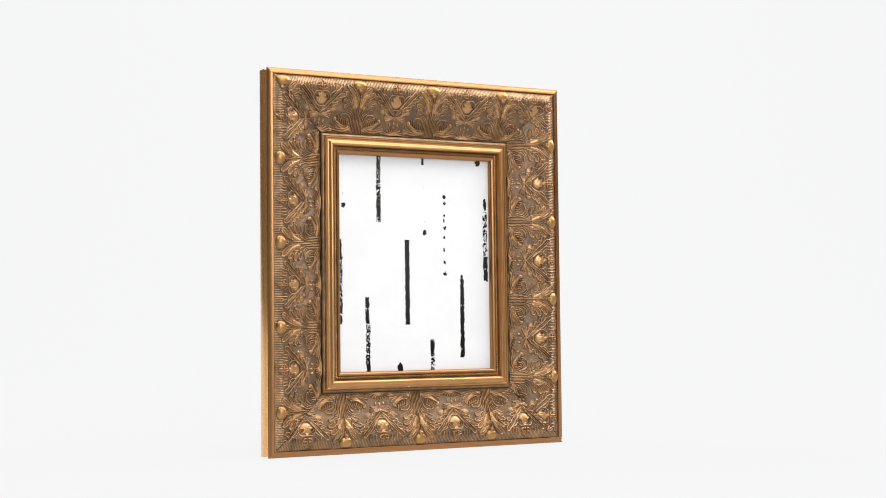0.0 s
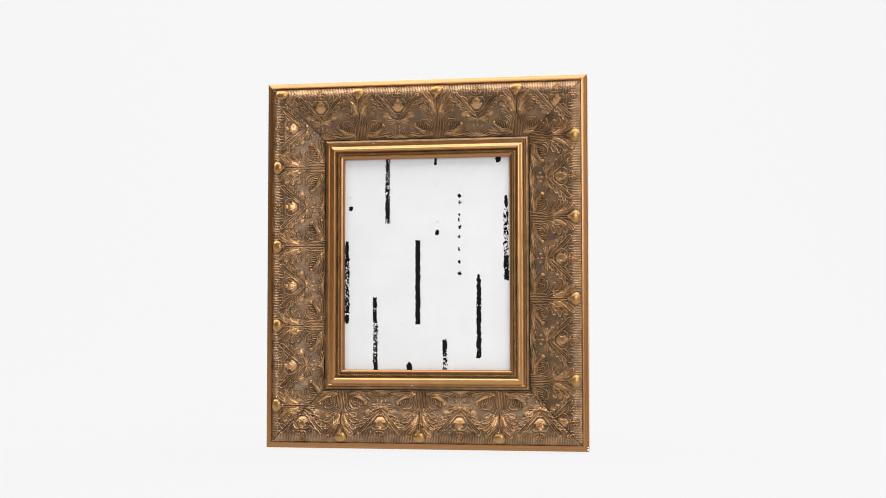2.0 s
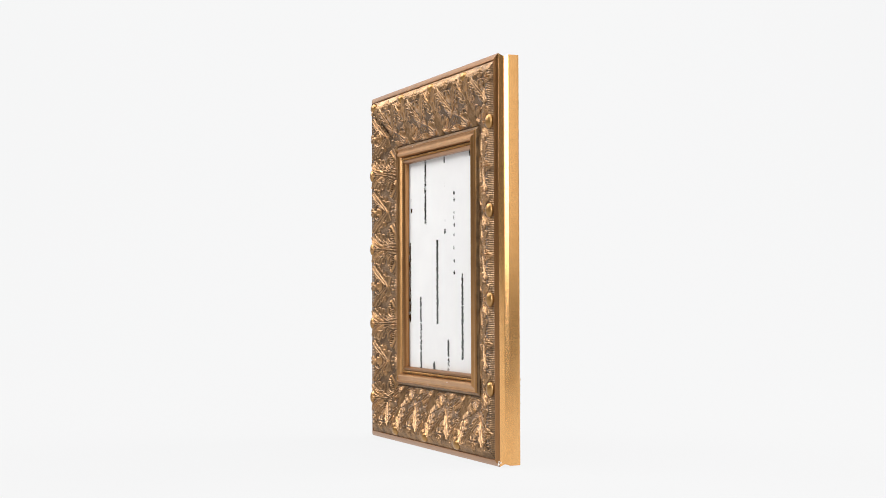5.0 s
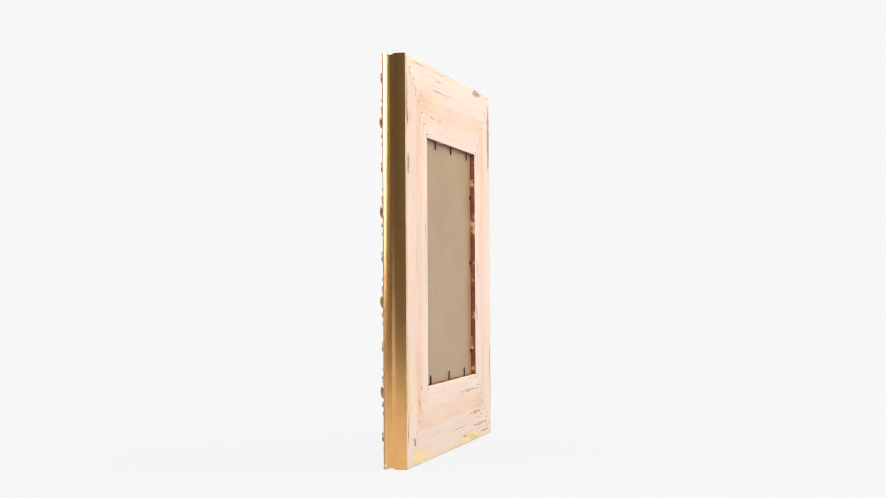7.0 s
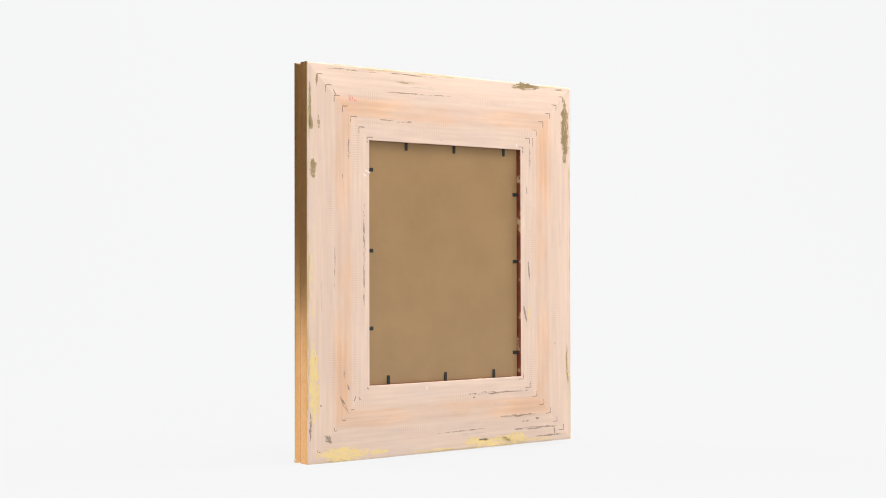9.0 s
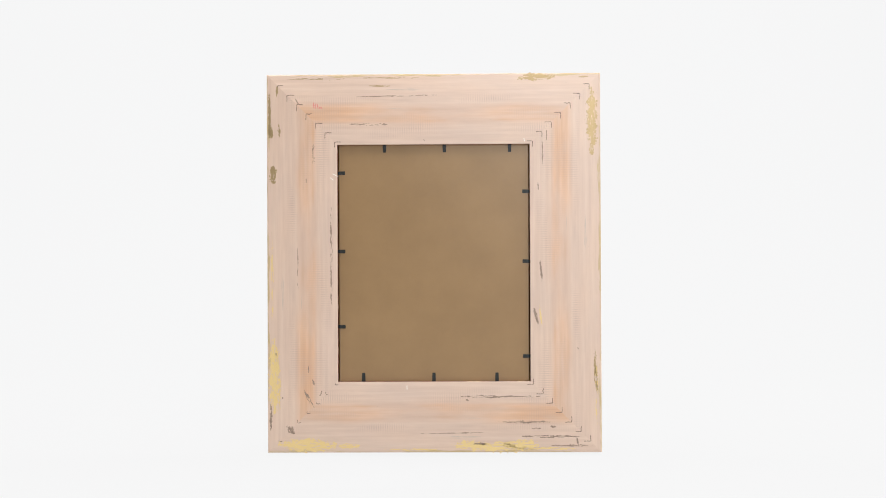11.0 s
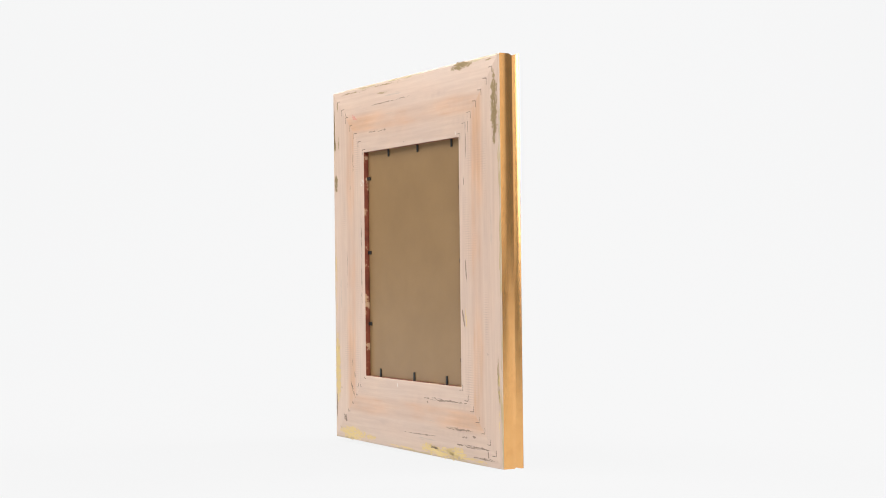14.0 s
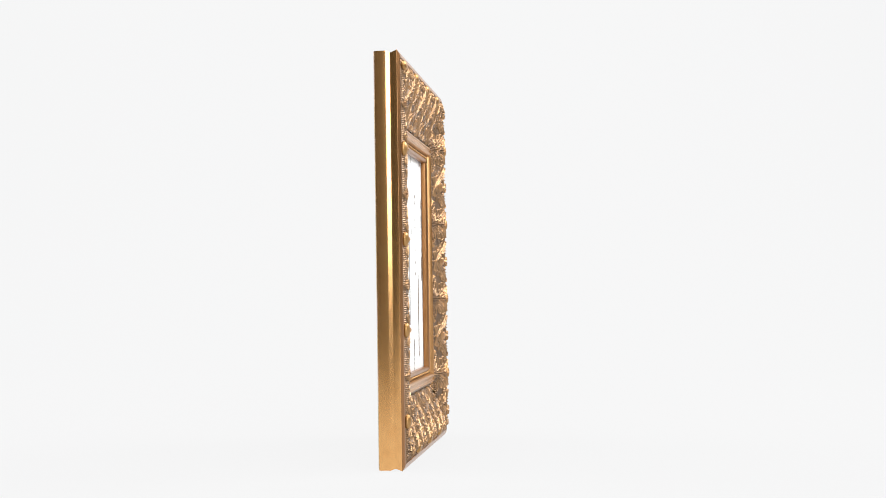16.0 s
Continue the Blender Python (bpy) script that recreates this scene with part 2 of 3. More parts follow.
def mitred(profile, length, closed=False, steps=1):
    """Sweeps a section (distance inward from the outer edge, height to the front; mm) along a rail with 45 degree ends."""
    n = len(profile)
    verts, faces = [], []
    for k in range(steps + 1):
        s = 2 * k / steps - 1
        for v, h in profile:
            verts.append((s * (length / 2 - v * 0.001), v * 0.001, h * 0.001))
    for k in range(steps):
        for i in range(n if closed else n - 1):
            j = (i + 1) % n
            faces.append((k * n + i, (k + 1) * n + i, (k + 1) * n + j, k * n + j))
    if closed:
        faces.append(tuple(range(n)))
        faces.append(tuple(range(steps * n + n - 1, steps * n - 1, -1)))
    return verts, faces


def sharp_edges(me, degrees=32):
    me.set_sharp_from_angle(angle=radians(degrees))
    return me


def brushed_patch(rng, length, width, cover, rag, cell=0.00033, fade=None, lift=0.0, taper=False):
    """A dry-brush mark in the xy plane, centred, running along y: ragged edges and bare flecks. cover 0 to 1; fade: cover along the mark."""
    ny, nx = max(4, int(length / cell)), max(3, int(width / cell * 1.25) + 4)
    seed = Vector((rng.uniform(0, 50), rng.uniform(0, 50), rng.uniform(0, 50)))
    index, verts, faces = {}, [], []

    def corner(i, j):
        if (i, j) not in index:
            q = Vector((i * 0.31, j * 0.31, 0)) + seed
            index[i, j] = len(verts)
            verts.append(((i - nx / 2) * cell + noise.noise(q) * cell * 0.6, (j - ny / 2) * cell + noise.noise(q + Vector((9, 3, 1))) * cell * 0.6, lift))
        return index[i, j]

    for j in range(ny):
        f = (j + 0.5) / ny
        c = cover if fade is None else cover * np.interp(f, [p for p, _ in fade], [q for _, q in fade])
        shift = noise.noise(Vector((3, j * cell * 75, 7)) + seed) * rag * 0.6
        for i in range(nx):
            x = (i + 0.5 - nx / 2) * cell - shift
            q, along = abs(x) / (width / 2), min(f, 1 - f) * length / (width / 2)
            if length < width * 3:
                inside = 1 - math.hypot(q, 2 * f - 1)
            elif taper:
                inside = math.sin(math.pi * f) ** 0.6 - q
            else:
                inside = min(1 - q, along * 0.8)
            at = Vector((i * cell, j * cell, 0))
            rough = noise.fractal(at * 620 + seed, 0.9, 2.1, 3) * 0.30 + noise.noise(at * 190 + seed) * 0.35
            if inside + rough * rag / 0.0006 < 0.10:
                continue
            fleck = noise.fractal(Vector((i * cell * (900 if taper else 560), j * cell * (110 if taper else 400), 0)) + seed, 0.7, 2.2, 4)
            if 0.5 + 0.62 * fleck > c * 1.15 + 0.02:
                continue
            faces.append((corner(i, j), corner(i + 1, j), corner(i + 1, j + 1), corner(i, j + 1)))
    return verts, faces


# ---- the studio ----
def studio():
    pts = [(y, 0.0) for y in np.linspace(-1.1, 1.6, 10)]
    pts += [(1.6 + 0.9 * math.sin(a), 0.9 - 0.9 * math.cos(a)) for a in np.linspace(0, math.pi / 2, 14)[1:]]
    pts += [(2.5, z) for z in (1.6, 2.4, 2.9)]
    verts, faces = [], []
    # unseen: both sides are turned up a little, added for the gilt edges' reflections
    across = [(-2.22, 0.10), (-2.1, 0.03), (-1.9, 0.0), (1.9, 0.0), (2.1, 0.03), (2.22, 0.10), (2.28, 0.18)]
    w, n = len(across), len(pts)
    for drop in (0.0, 0.03):
        for y, z in pts:
            verts += [(x, y + (drop if z > 0.01 else 0), z + up - drop) for x, up in across]
    for k in range(n - 1):
        for i in range(w - 1):
            a = w * k + i
            faces.append((a, a + 1, a + w + 1, a + w))
            b = w * n + a
            faces.append((b, b + w, b + w + 1, b + 1))
    sweep = new("floor", mesh_of("floor", verts, faces, GLOWING_WHITE))
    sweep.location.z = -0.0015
    tagged(sweep, "seamless white sweep with added even glow under the picture frame", "studio backdrop", kind="structure")
    for name, box in (("wall_west", (-3.1, -3.0, -3.0, 3.0, -0.8, 3.0)), ("wall_east", (3.0, 3.1, -3.0, 3.0, -0.8, 3.0)),
                      ("wall_south", (-3.0, 3.0, -3.1, -3.0, -0.8, 3.0)), ("wall_north", (-3.0, 3.0, 3.0, 3.1, -0.8, 3.0)),
                      ("ceiling", (-3.1, 3.1, -3.1, 3.1, 3.0, 3.1)), ("ground", (-3.1, 3.1, -3.1, 3.1, -0.9, -0.8))):
        bm = slab(*box)
        me = bpy.data.meshes.new(name)
        bm.to_mesh(me)
        bm.free()
        me.materials.append(WALL)
        tagged(new(name, me), "plain grey painted studio " + name.split("_")[0], "wall" if "wall" in name else name, kind="structure")


studio()

# ---- the picture frame ----
WIDE, HIGH = 0.3685, 0.4178
PERIOD = 90.8
frame_thing = tagged(new("picture_frame"), "ornate antiqued gold picture frame with leaf relief and white print",
                     "picture frame")


def bez(p):
    p = [np.array(q, float) for q in p]
    n = 4 + int(sum(np.linalg.norm(b - a) for a, b in zip(p, p[1:])) / 0.35)
    t = np.linspace(0, 1, n)[:, None]
    if len(p) == 2:
        return p[0] * (1 - t) + p[1] * t
    if len(p) == 3:
        return p[0] * (1 - t) ** 2 + 2 * p[1] * t * (1 - t) + p[2] * t ** 2
    return p[0] * (1 - t) ** 3 + 3 * p[1] * t * (1 - t) ** 2 + 3 * p[2] * t ** 2 * (1 - t) + p[3] * t ** 3


class Carving:
    """Heights (mm) of one repeat of the leaf relief, over u (along the rail) and v (inward from the outer edge):
    broad soft bodies, and finer ribs and folds on top of them."""

    def __init__(self):
        self.u = np.arange(-PERIOD / 2, PERIOD / 2, 0.25)
        self.v = np.arange(6.5, 66.0, 0.25)
        U, V = np.meshgrid(self.u, self.v, indexing="ij")
        # a slight waver, mirrored about each motif, as a carver's hand leaves it
        turn = 2 * np.pi * U / PERIOD
        self.U = U + 0.30 * np.sin(4 * turn) * np.sin(V * 0.42 + 0.8) + 0.15 * np.sin(10 * turn) * np.sin(V * 0.9)
        self.V = V + (0.35 * np.cos(5 * turn) * np.sin(V * 0.38 + 0.5) + 0.15 * np.cos(11 * turn) * np.sin(V * 0.8)) * np.clip((V - 12) / 8, 0, 1)
        self.body, self.fold, self.cut = np.zeros_like(U), np.zeros_like(U), np.zeros_like(U)

    def wrap(self, du):
        return (du + PERIOD / 2) % PERIOD - PERIOD / 2

    def along(self, pts, w0, w1, sign, about, thin=1.0):
        """For every place: how near it lies to a curve, 1 on it and 0 at the half width, which runs from w0 to w1."""
        c, best = bez(pts), np.zeros_like(self.U)
        for i, (cu, cv) in enumerate(c):
            w = (w0 + (w1 - w0) * i / (len(c) - 1)) * thin
            d2 = (self.wrap(self.U - about - sign * cu) ** 2 + (self.V - cv) ** 2) / (w * w)
            best = np.maximum(best, np.clip(1 - d2, 0, 1) * min(1.0, 0.6 + 0.4 * w / max(w0, w1) / thin))
        return best

    def rib(self, pts, w0, w1, high, mirror=True, about=0.0):
        for sign in ((1, -1) if mirror else (1,)):
            self.fold = np.maximum(self.fold, self.along(pts, w0, w1, sign, about, 0.88) ** 0.6 * high)

    def limb(self, pts, w0, w1, high, mirror=True, about=0.0):
        for sign in ((1, -1) if mirror else (1,)):
            self.body = np.maximum(self.body, self.along(pts, w0, w1, sign, about, 0.85) ** 0.8 * high)

    def pad(self, cu, cv, ru, rv, high, mirror=False, about=0.0, power=0.8):
        for sign in ((1, -1) if mirror else (1,)):
            d2 = (self.wrap(self.U - about - sign * cu) / ru) ** 2 + ((self.V - cv) / rv) ** 2
            self.body = np.maximum(self.body, np.clip(1 - d2, 0, 1) ** power * high)

    def dent(self, pts, w, deep, mirror=True, about=0.0):
        for sign in ((1, -1) if mirror else (1,)):
            self.cut = np.maximum(self.cut, self.along(pts, w, w, sign, about) * deep)

    def finish(self):
        self.H = 0.7 * self.body + 1.2 * self.fold - self.cut
        soft = self.H.copy()
        for axis in (0, 1):
            soft = sum(np.roll(soft, k, axis) for k in range(-5, 6)) / 11
        self.H = self.H + 0.42 * (self.H - soft)
        # relief shading put into colour: lighter crests, darker hollows; broad swellings are worn
        self.crest_tone = np.clip(self.fold / 1.2 * 0.9 + self.body / 2.2 * 0.2 - self.cut * 0.5, 0, 1)
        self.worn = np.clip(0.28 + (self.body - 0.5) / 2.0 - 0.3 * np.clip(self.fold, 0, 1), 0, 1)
        return self


def carve():
    c = Carving()
    B = PERIOD / 2
    # acanthus: flutes rise from the foot, a split stem, bulging cheeks and curled side lobes under each boss
    c.pad(0, 31, 13.5, 16, 0.9)
    c.limb([(2.6, 37), (4.0, 33), (6.0, 29), (8.6, 25)], 2.4, 3.2, 2.0)
    c.pad(6.4, 37.4, 3.4, 4.0, 1.3, mirror=True)
    c.pad(14.5, 31, 5.0, 9.0, 0.8, mirror=True)
    c.pad(11.5, 20.5, 5.0, 5.5, 1.0, mirror=True)
    c.pad(0, 56, 8.5, 13, 0.7)
    c.pad(0, 19.6, 2.8, 3.4, 3.2)
    for k, tip in enumerate(((0.9, 22), (5.6, 40.5), (9.4, 42.5), (12.8, 43.5))):
        c.rib([(1.05 + 2.0 * k, 65.6), (0.85 + 1.45 * k, 54), (0.9 + 1.15 * k, 45), tip], 0.75, 0.6, 1.15)
    c.rib([(1.4, 17.2), (2.8, 20.2), (0.8, 22.6), (0.2, 20.6)], 0.65, 0.65, 1.6)
    # flesh of the lobes
    c.limb([(4, 28), (6, 23), (10, 18), (14, 15.5)], 1.6, 2.4, 1.25)
    for vein in ([(10.5, 29), (13, 25.4), (16.4, 23.8)], [(12, 34), (14.6, 31.2), (18, 30.4)], [(11.6, 39.8), (14, 37.6), (16.8, 37.2)]):
        c.dent(vein, 0.45, 0.5)
    c.limb([(9.5, 29), (12, 25.5), (15, 23.5), (17.5, 23.5)], 1.3, 1.9, 1.15)
    c.limb([(11, 34), (14, 31), (16.5, 30.2), (19, 30.6)], 1.2, 1.9, 1.1)
    c.limb([(10.5, 39.6), (13, 37.4), (15.5, 37), (18, 37.6)], 1.0, 1.7, 1.0)
    c.rib([(2.0, 29), (4.0, 21), (11, 12.5), (14.6, 14.2)], 0.65, 0.8, 1.5)
    c.rib([(14.6, 14.2), (17.0, 16.6), (11.5, 20.5), (6.0, 29)], 0.8, 0.6, 1.4)
    c.rib([(5.0, 23.4), (8, 19.6), (10, 18), (12, 17)], 0.5, 0.5, 0.9)
    c.rib([(8.6, 28), (11.4, 23.8), (15.4, 20.4), (18.0, 22.6)], 0.6, 0.8, 1.4)
    c.rib([(18.0, 22.6), (19.2, 25.2), (15, 26.4), (10.6, 30)], 0.8, 0.55, 1.3)
    c.rib([(10.0, 33), (13, 29.4), (17, 27.6), (19.4, 30.2)], 0.6, 0.8, 1.3)
    c.rib([(19.4, 30.2), (20.2, 32.8), (16, 33.2), (11.6, 35.4)], 0.8, 0.5, 1.3)
    c.rib([(10.0, 38.6), (12.6, 35.8), (16, 34.8), (18.2, 36.8)], 0.55, 0.8, 1.2)
    c.rib([(18.2, 36.8), (19, 39.6), (15, 39.6), (11.6, 40.6)], 0.8, 0.5, 1.2)
    c.rib([(4.8, 41.5), (5.2, 37), (8.4, 35.6), (9.4, 38.0)], 0.5, 0.75, 1.2)
    c.rib([(9.4, 38.0), (9.6, 40), (7.6, 40.4), (7.0, 38.8)], 0.7, 0.5, 1.1)
    c.rib([(3.0, 38.2), (6.5, 40), (9.6, 37), (9.0, 32)], 0.6, 0.6, 0.9)
    c.rib([(9.0, 32), (8.6, 28), (6.4, 26.4), (4.4, 27.2)], 0.6, 0.6, 0.9)
    c.dent([(8.2, 36.5), (8.7, 37.4)], 1.3, 0.9)
    c.dent([(10.6, 28.6), (11.2, 29.2)], 1.2, 0.8)
    c.dent([(0, 23), (0, 42)], 0.6, 0.7, mirror=False)
    # stem that sweeps out of the flutes towards the foot leaves
    c.rib([(7.4, 54), (8.2, 48), (12, 44), (17.5, 44.6)], 0.7, 0.9, 1.3)
    c.rib([(17.5, 44.6), (20.5, 45), (21, 48), (18.6, 48.2)], 0.85, 0.6, 1.2)
    c.rib([(9.2, 56), (10, 51.4), (13, 48.6), (16, 49)], 0.6, 0.7, 1.0)
    # foot leaves: a plump folded body along the inner edge, a toothed outer side, a round tip
    c.limb([(8.5, 61.5), (14, 62), (20, 58), (26.5, 51.6)], 2.8, 2.2, 1.5)
    c.limb([(12, 62.5), (20, 63.5), (27, 63), (33, 60.5)], 2.2, 1.4, 1.4)
    c.pad(26.8, 50.8, 2.5, 2.4, 2.9, mirror=True, power=0.55)
    c.rib([(8.4, 59.5), (13, 64.6), (22, 64.6), (33.5, 61.5)], 0.8, 0.8, 1.2)
    c.rib([(9.6, 58.5), (15, 62), (23, 61.5), (32.5, 58.4)], 0.75, 0.8, 1.2)
    c.rib([(11, 57.4), (16, 58.6), (22, 56.4), (26.6, 51.4)], 0.8, 1.0, 1.2)
    c.rib([(22, 60.4), (26, 58.6), (29.5, 56.4), (30, 54.4)], 0.6, 0.8, 1.1)
    for k in range(5):
        u0, v0 = 12.2 + 2.7 * k, 57.4 - 1.05 * k - 0.1 * k * k
        c.rib([(u0, v0), (u0 - 0.6, v0 - 2.6), (u0 + 1.0, v0 - 6.0 + 0.5 * k)], 0.65, 0.85, 1.5)
        c.dent([(u0 + 1.4, v0 - 0.6), (u0 + 1.0, v0 - 2.4), (u0 + 1.8, v0 - 4.0)], 0.6, 0.6)
    # the shield between: a domed boss with two hollows, a rim, and long crossed ribs
    c.pad(0, 30, 7.8, 6.2, 2.5, about=B, power=0.75)
    c.pad(0, 24, 2.6, 4.0, 1.9, about=B)
    c.dent([(5.4, 27.2), (5.8, 28.0)], 1.7, 2.2, about=B)
    c.rib([(3.6, 30.6), (3.2, 25.6), (7.6, 24.6), (7.6, 28.4)], 0.5, 0.5, 0.8, about=B)
    c.rib([(0, 38.0), (7, 37.6), (11.0, 32), (9.6, 26.4)], 0.65, 0.65, 1.2, about=B)
    c.rib([(9.6, 26.4), (8, 22.0), (3.4, 21.0), (0, 23)], 0.65, 0.7, 1.2, about=B)
    c.limb([(23.4, 18.6), (15, 27.6), (8.4, 35.4), (1, 43)], 1.7, 1.2, 0.9, about=B)
    c.rib([(24.0, 22.0), (15.5, 30.4), (8, 38.4), (0, 45.2)], 0.75, 0.7, 1.6, about=B)
    c.rib([(20.8, 18.2), (13.6, 26.0), (8.6, 32.4), (1.4, 40.2)], 0.75, 0.65, 1.5, about=B)
    c.rib([(24.0, 22.0), (27.0, 18.6), (23.6, 14.8), (20.8, 18.2)], 0.75, 0.75, 1.6, about=B)
    c.rib([(22.8, 19.6), (19, 23.6), (16, 27), (13, 30.4)], 0.45, 0.45, 0.7, about=B)
    c.rib([(9.8, 25.6), (13, 22.8), (15, 21), (18.6, 21.2)], 0.7, 0.6, 1.1, about=B)
    for k in range(4):
        u0, v0 = 20.6 - 4.3 * k, 24.4 + 4.6 * k
        u0, v0 = u0 + 1.0, v0 + 1.0
        c.limb([(u0, v0 + 1.4), (u0 + 3, v0 + 0.4), (u0 + 6, v0 + 0.2)], 1.2, 1.9, 1.0, about=B)
        c.rib([(u0, v0), (u0 + 2.8, v0 - 2.0), (u0 + 6.4 - 0.5 * k, v0 - 1.2)], 0.55, 0.75, 1.3, about=B)
        c.rib([(u0 + 6.4 - 0.5 * k, v0 - 1.2), (u0 + 7.6 - 0.5 * k, v0 + 1.2), (u0 + 3.4, v0 + 2.0), (u0 - 0.6, v0 + 3.0)], 0.75, 0.5, 1.2, about=B)
    for k in range(3):
        c.rib([(16.2 - 3.2 * k, 20.0), (15.6 - 3.0 * k, 17.0), (16.6 - 3.4 * k, 14.8 + 0.5 * k)], 0.6, 0.85, 1.1, about=B)
    c.pad(14.8, 40, 5.0, 4.0, 1.25, mirror=True, about=B)
    # trefoil at the outer tip of the shield
    c.pad(0, 15.2, 6.0, 5.6, 1.4, about=B)
    c.rib([(0.7, 20), (2.0, 14.5), (1.6, 11.4), (0, 9.8)], 0.7, 0.7, 1.7, about=B)
    c.rib([(1.0, 16.6), (4.0, 15.8), (5.4, 12.4), (2.0, 13.2)], 0.65, 0.65, 1.6, about=B)
    c.rib([(1.0, 19.2), (5.4, 20.4), (7.6, 16.4), (3.4, 16.0)], 0.65, 0.65, 1.6, about=B)
    # bow of petals, knots and drop
    c.pad(6.5, 46.8, 7.0, 4.2, 0.9, mirror=True, about=B)
    for k in range(4):
        c.rib([(0.8, 46.4), (5.6, 44.0 + 1.2 * k), (12.2 - 0.7 * abs(k - 1), 42.6 + 2.5 * k)], 0.7, 1.1, 1.3, about=B)
    c.pad(0, 46.4, 2.0, 2.0, 2.3, about=B)
    c.pad(4.6, 53.4, 1.5, 2.3, 1.6, mirror=True, about=B)
    c.pad(0, 51.5, 1.3, 2.6, 1.6, about=B)
    c.pad(0, 56.6, 1.1, 1.9, 1.4, about=B)
    # radiating spray at the inner edge
    c.pad(0, 66, 13, 5.0, 1.4, about=B)
    for a in (-80, -68, -52, -35, -17, 0, 17, 35, 52, 68, 80):
        r, s = 7.0 + 8.5 * (abs(a) / 80) ** 2, radians(a)
        c.rib([(0, 66), (r * 0.5 * math.sin(s), 66 - r * 0.45 * math.cos(s)), (r * math.sin(s), 66 - r * math.cos(s))], 0.7, 1.0, 1.6,
              mirror=False, about=B)
    return c.finish()


CARVED = carve()


def ground_height(v):
    """Section of the carved band: the reeded cove, the crest, and the slope down to the sight edge."""
    dense = np.linspace(5, 67, 400)
    h = np.interp(dense, [5, 6.5, 9, 13, 17, 21, 28, 36, 46, 56, 67], [1.0, 1.2, 2.0, 4.1, 5.1, 4.6, 2.6, -0.4, -4.3, -7.8, -10.8])
    k = np.ones(13) / 13
    h = np.convolve(np.pad(h, 6, mode="edge"), k, mode="valid")
    return np.interp(v, dense, h)


def band_mesh(length, phase):
    """The carved band of one rail, mitred at both ends; phase: where along the rail a boss stands."""
    vs = np.concatenate([np.arange(6.5, 12.5, 0.7), np.arange(12.5, 65.6, 0.36)])
    n = int(length * 1000 / 0.29)
    s = np.linspace(-1, 1, n)
    V, S = np.meshgrid(vs, s, indexing="ij")
    U = S * (length * 500 - V - 0.5)
    step = 0.25
    fu, fv = ((U - phase + PERIOD / 2) % PERIOD) / step, (V - 6.5) / step
    nu = len(CARVED.u)
    i0, j0 = np.floor(fu).astype(int), np.clip(np.floor(fv).astype(int), 0, len(CARVED.v) - 2)
    a, b = fu - i0, fv - j0
    i0, i1 = i0 % nu, (i0 + 1) % nu

    def taken(H):
        return H[i0, j0] * (1 - a) * (1 - b) + H[i1, j0] * a * (1 - b) + H[i0, j0 + 1] * (1 - a) * b + H[i1, j0 + 1] * a * b

    R, crest_tone, worn = taken(CARVED.H), taken(CARVED.crest_tone), taken(CARVED.worn)
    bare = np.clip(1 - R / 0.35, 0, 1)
    cove = np.clip((17.5 - V) / 2.5, 0, 1) * np.clip((V - 6.5) / 1.2, 0, 1) * bare
    ridge = np.abs(np.sin(np.pi * U / 1.85))
    # the ground between the leaves is combed with fine uneven lines
    comb = 0.11 * np.sin(U * 5.0 + 1.3 * np.sin(V * 0.55) + 0.8 * np.sin(U * 0.31)) * np.clip((V - 18) / 3, 0, 1) * bare
    uneven = 0.07 * np.sin(U * 1.9 + V * 1.1 + np.sin(V * 0.7)) * np.sin(V * 1.6 - U * 0.8 + np.sin(U * 0.45)) * np.clip((V - 12) / 6, 0, 1)
    Z = ground_height(V) + R * 0.84 + uneven + (0.9 * ridge - 0.55) * cove + comb
    crest_tone = np.maximum(crest_tone, cove * np.clip(ridge * 1.3 - 0.45, 0, 1) * 0.75)
    verts = np.stack([U, V, Z], -1).reshape(-1, 3) * 0.001
    m = len(vs)
    base = (np.arange(m - 1)[:, None] * n + np.arange(n - 1)[None, :]).ravel()
    faces = np.stack([base, base + 1, base + n + 1, base + n], 1)
    me = bpy.data.meshes.new("carved_band")
    me.vertices.add(len(verts))
    me.vertices.foreach_set("co", verts.ravel())
    me.loops.add(faces.size)
    me.loops.foreach_set("vertex_index", faces.ravel())
    me.polygons.add(len(faces))
    me.polygons.foreach_set("loop_start", np.arange(0, faces.size, 4))
    me.polygons.foreach_set("use_smooth", np.ones(len(faces), bool))
    me.materials.append(CARVED_GILT)
    me.update(calc_edges=True)
    for name, values in (("crest_tone", crest_tone), ("worn", worn)):
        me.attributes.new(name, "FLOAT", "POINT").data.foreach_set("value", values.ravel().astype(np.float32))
    return me


OUTER = [(0.75, -22.9), (0.6, -22.0), (0.6, -17.0), (0.6, -11.9), (0.8, -11.2), (2.0, -8.0), (2.2, -7.2), (2.1, -6.4),
         (1.3, -3.6), (0.4, -1.0), (0.0, -0.25)]
LIP_FACE = [(0.0, -0.25), (0.06, -0.02), (0.3, 0.16), (1.6, 0.98), (3.0, 1.70), (4.4, 2.25), (5.6, 2.55), (6.1, 2.6), (6.5, 2.2), (6.8, 1.0), (8.0, 0.5)]
STEP = [(64.6, -11.5), (65.2, -13.2), (66.0, -13.2), (66.4, -9.6), (66.8, -8.4), (67.8, -7.7), (69.0, -7.3), (69.3, -6.2)]
INNER = [(69.3, -6.2), (69.7, -5.2), (70.4, -4.6), (71.2, -4.6), (71.7, -5.2), (72.2, -5.7), (73.2, -5.8), (74.4, -5.3), (75.6, -4.3),
         (76.8, -3.6), (77.8, -3.5), (78.8, -4.1), (79.5, -5.3), (80.0, -6.8), (80.3, -7.9)]
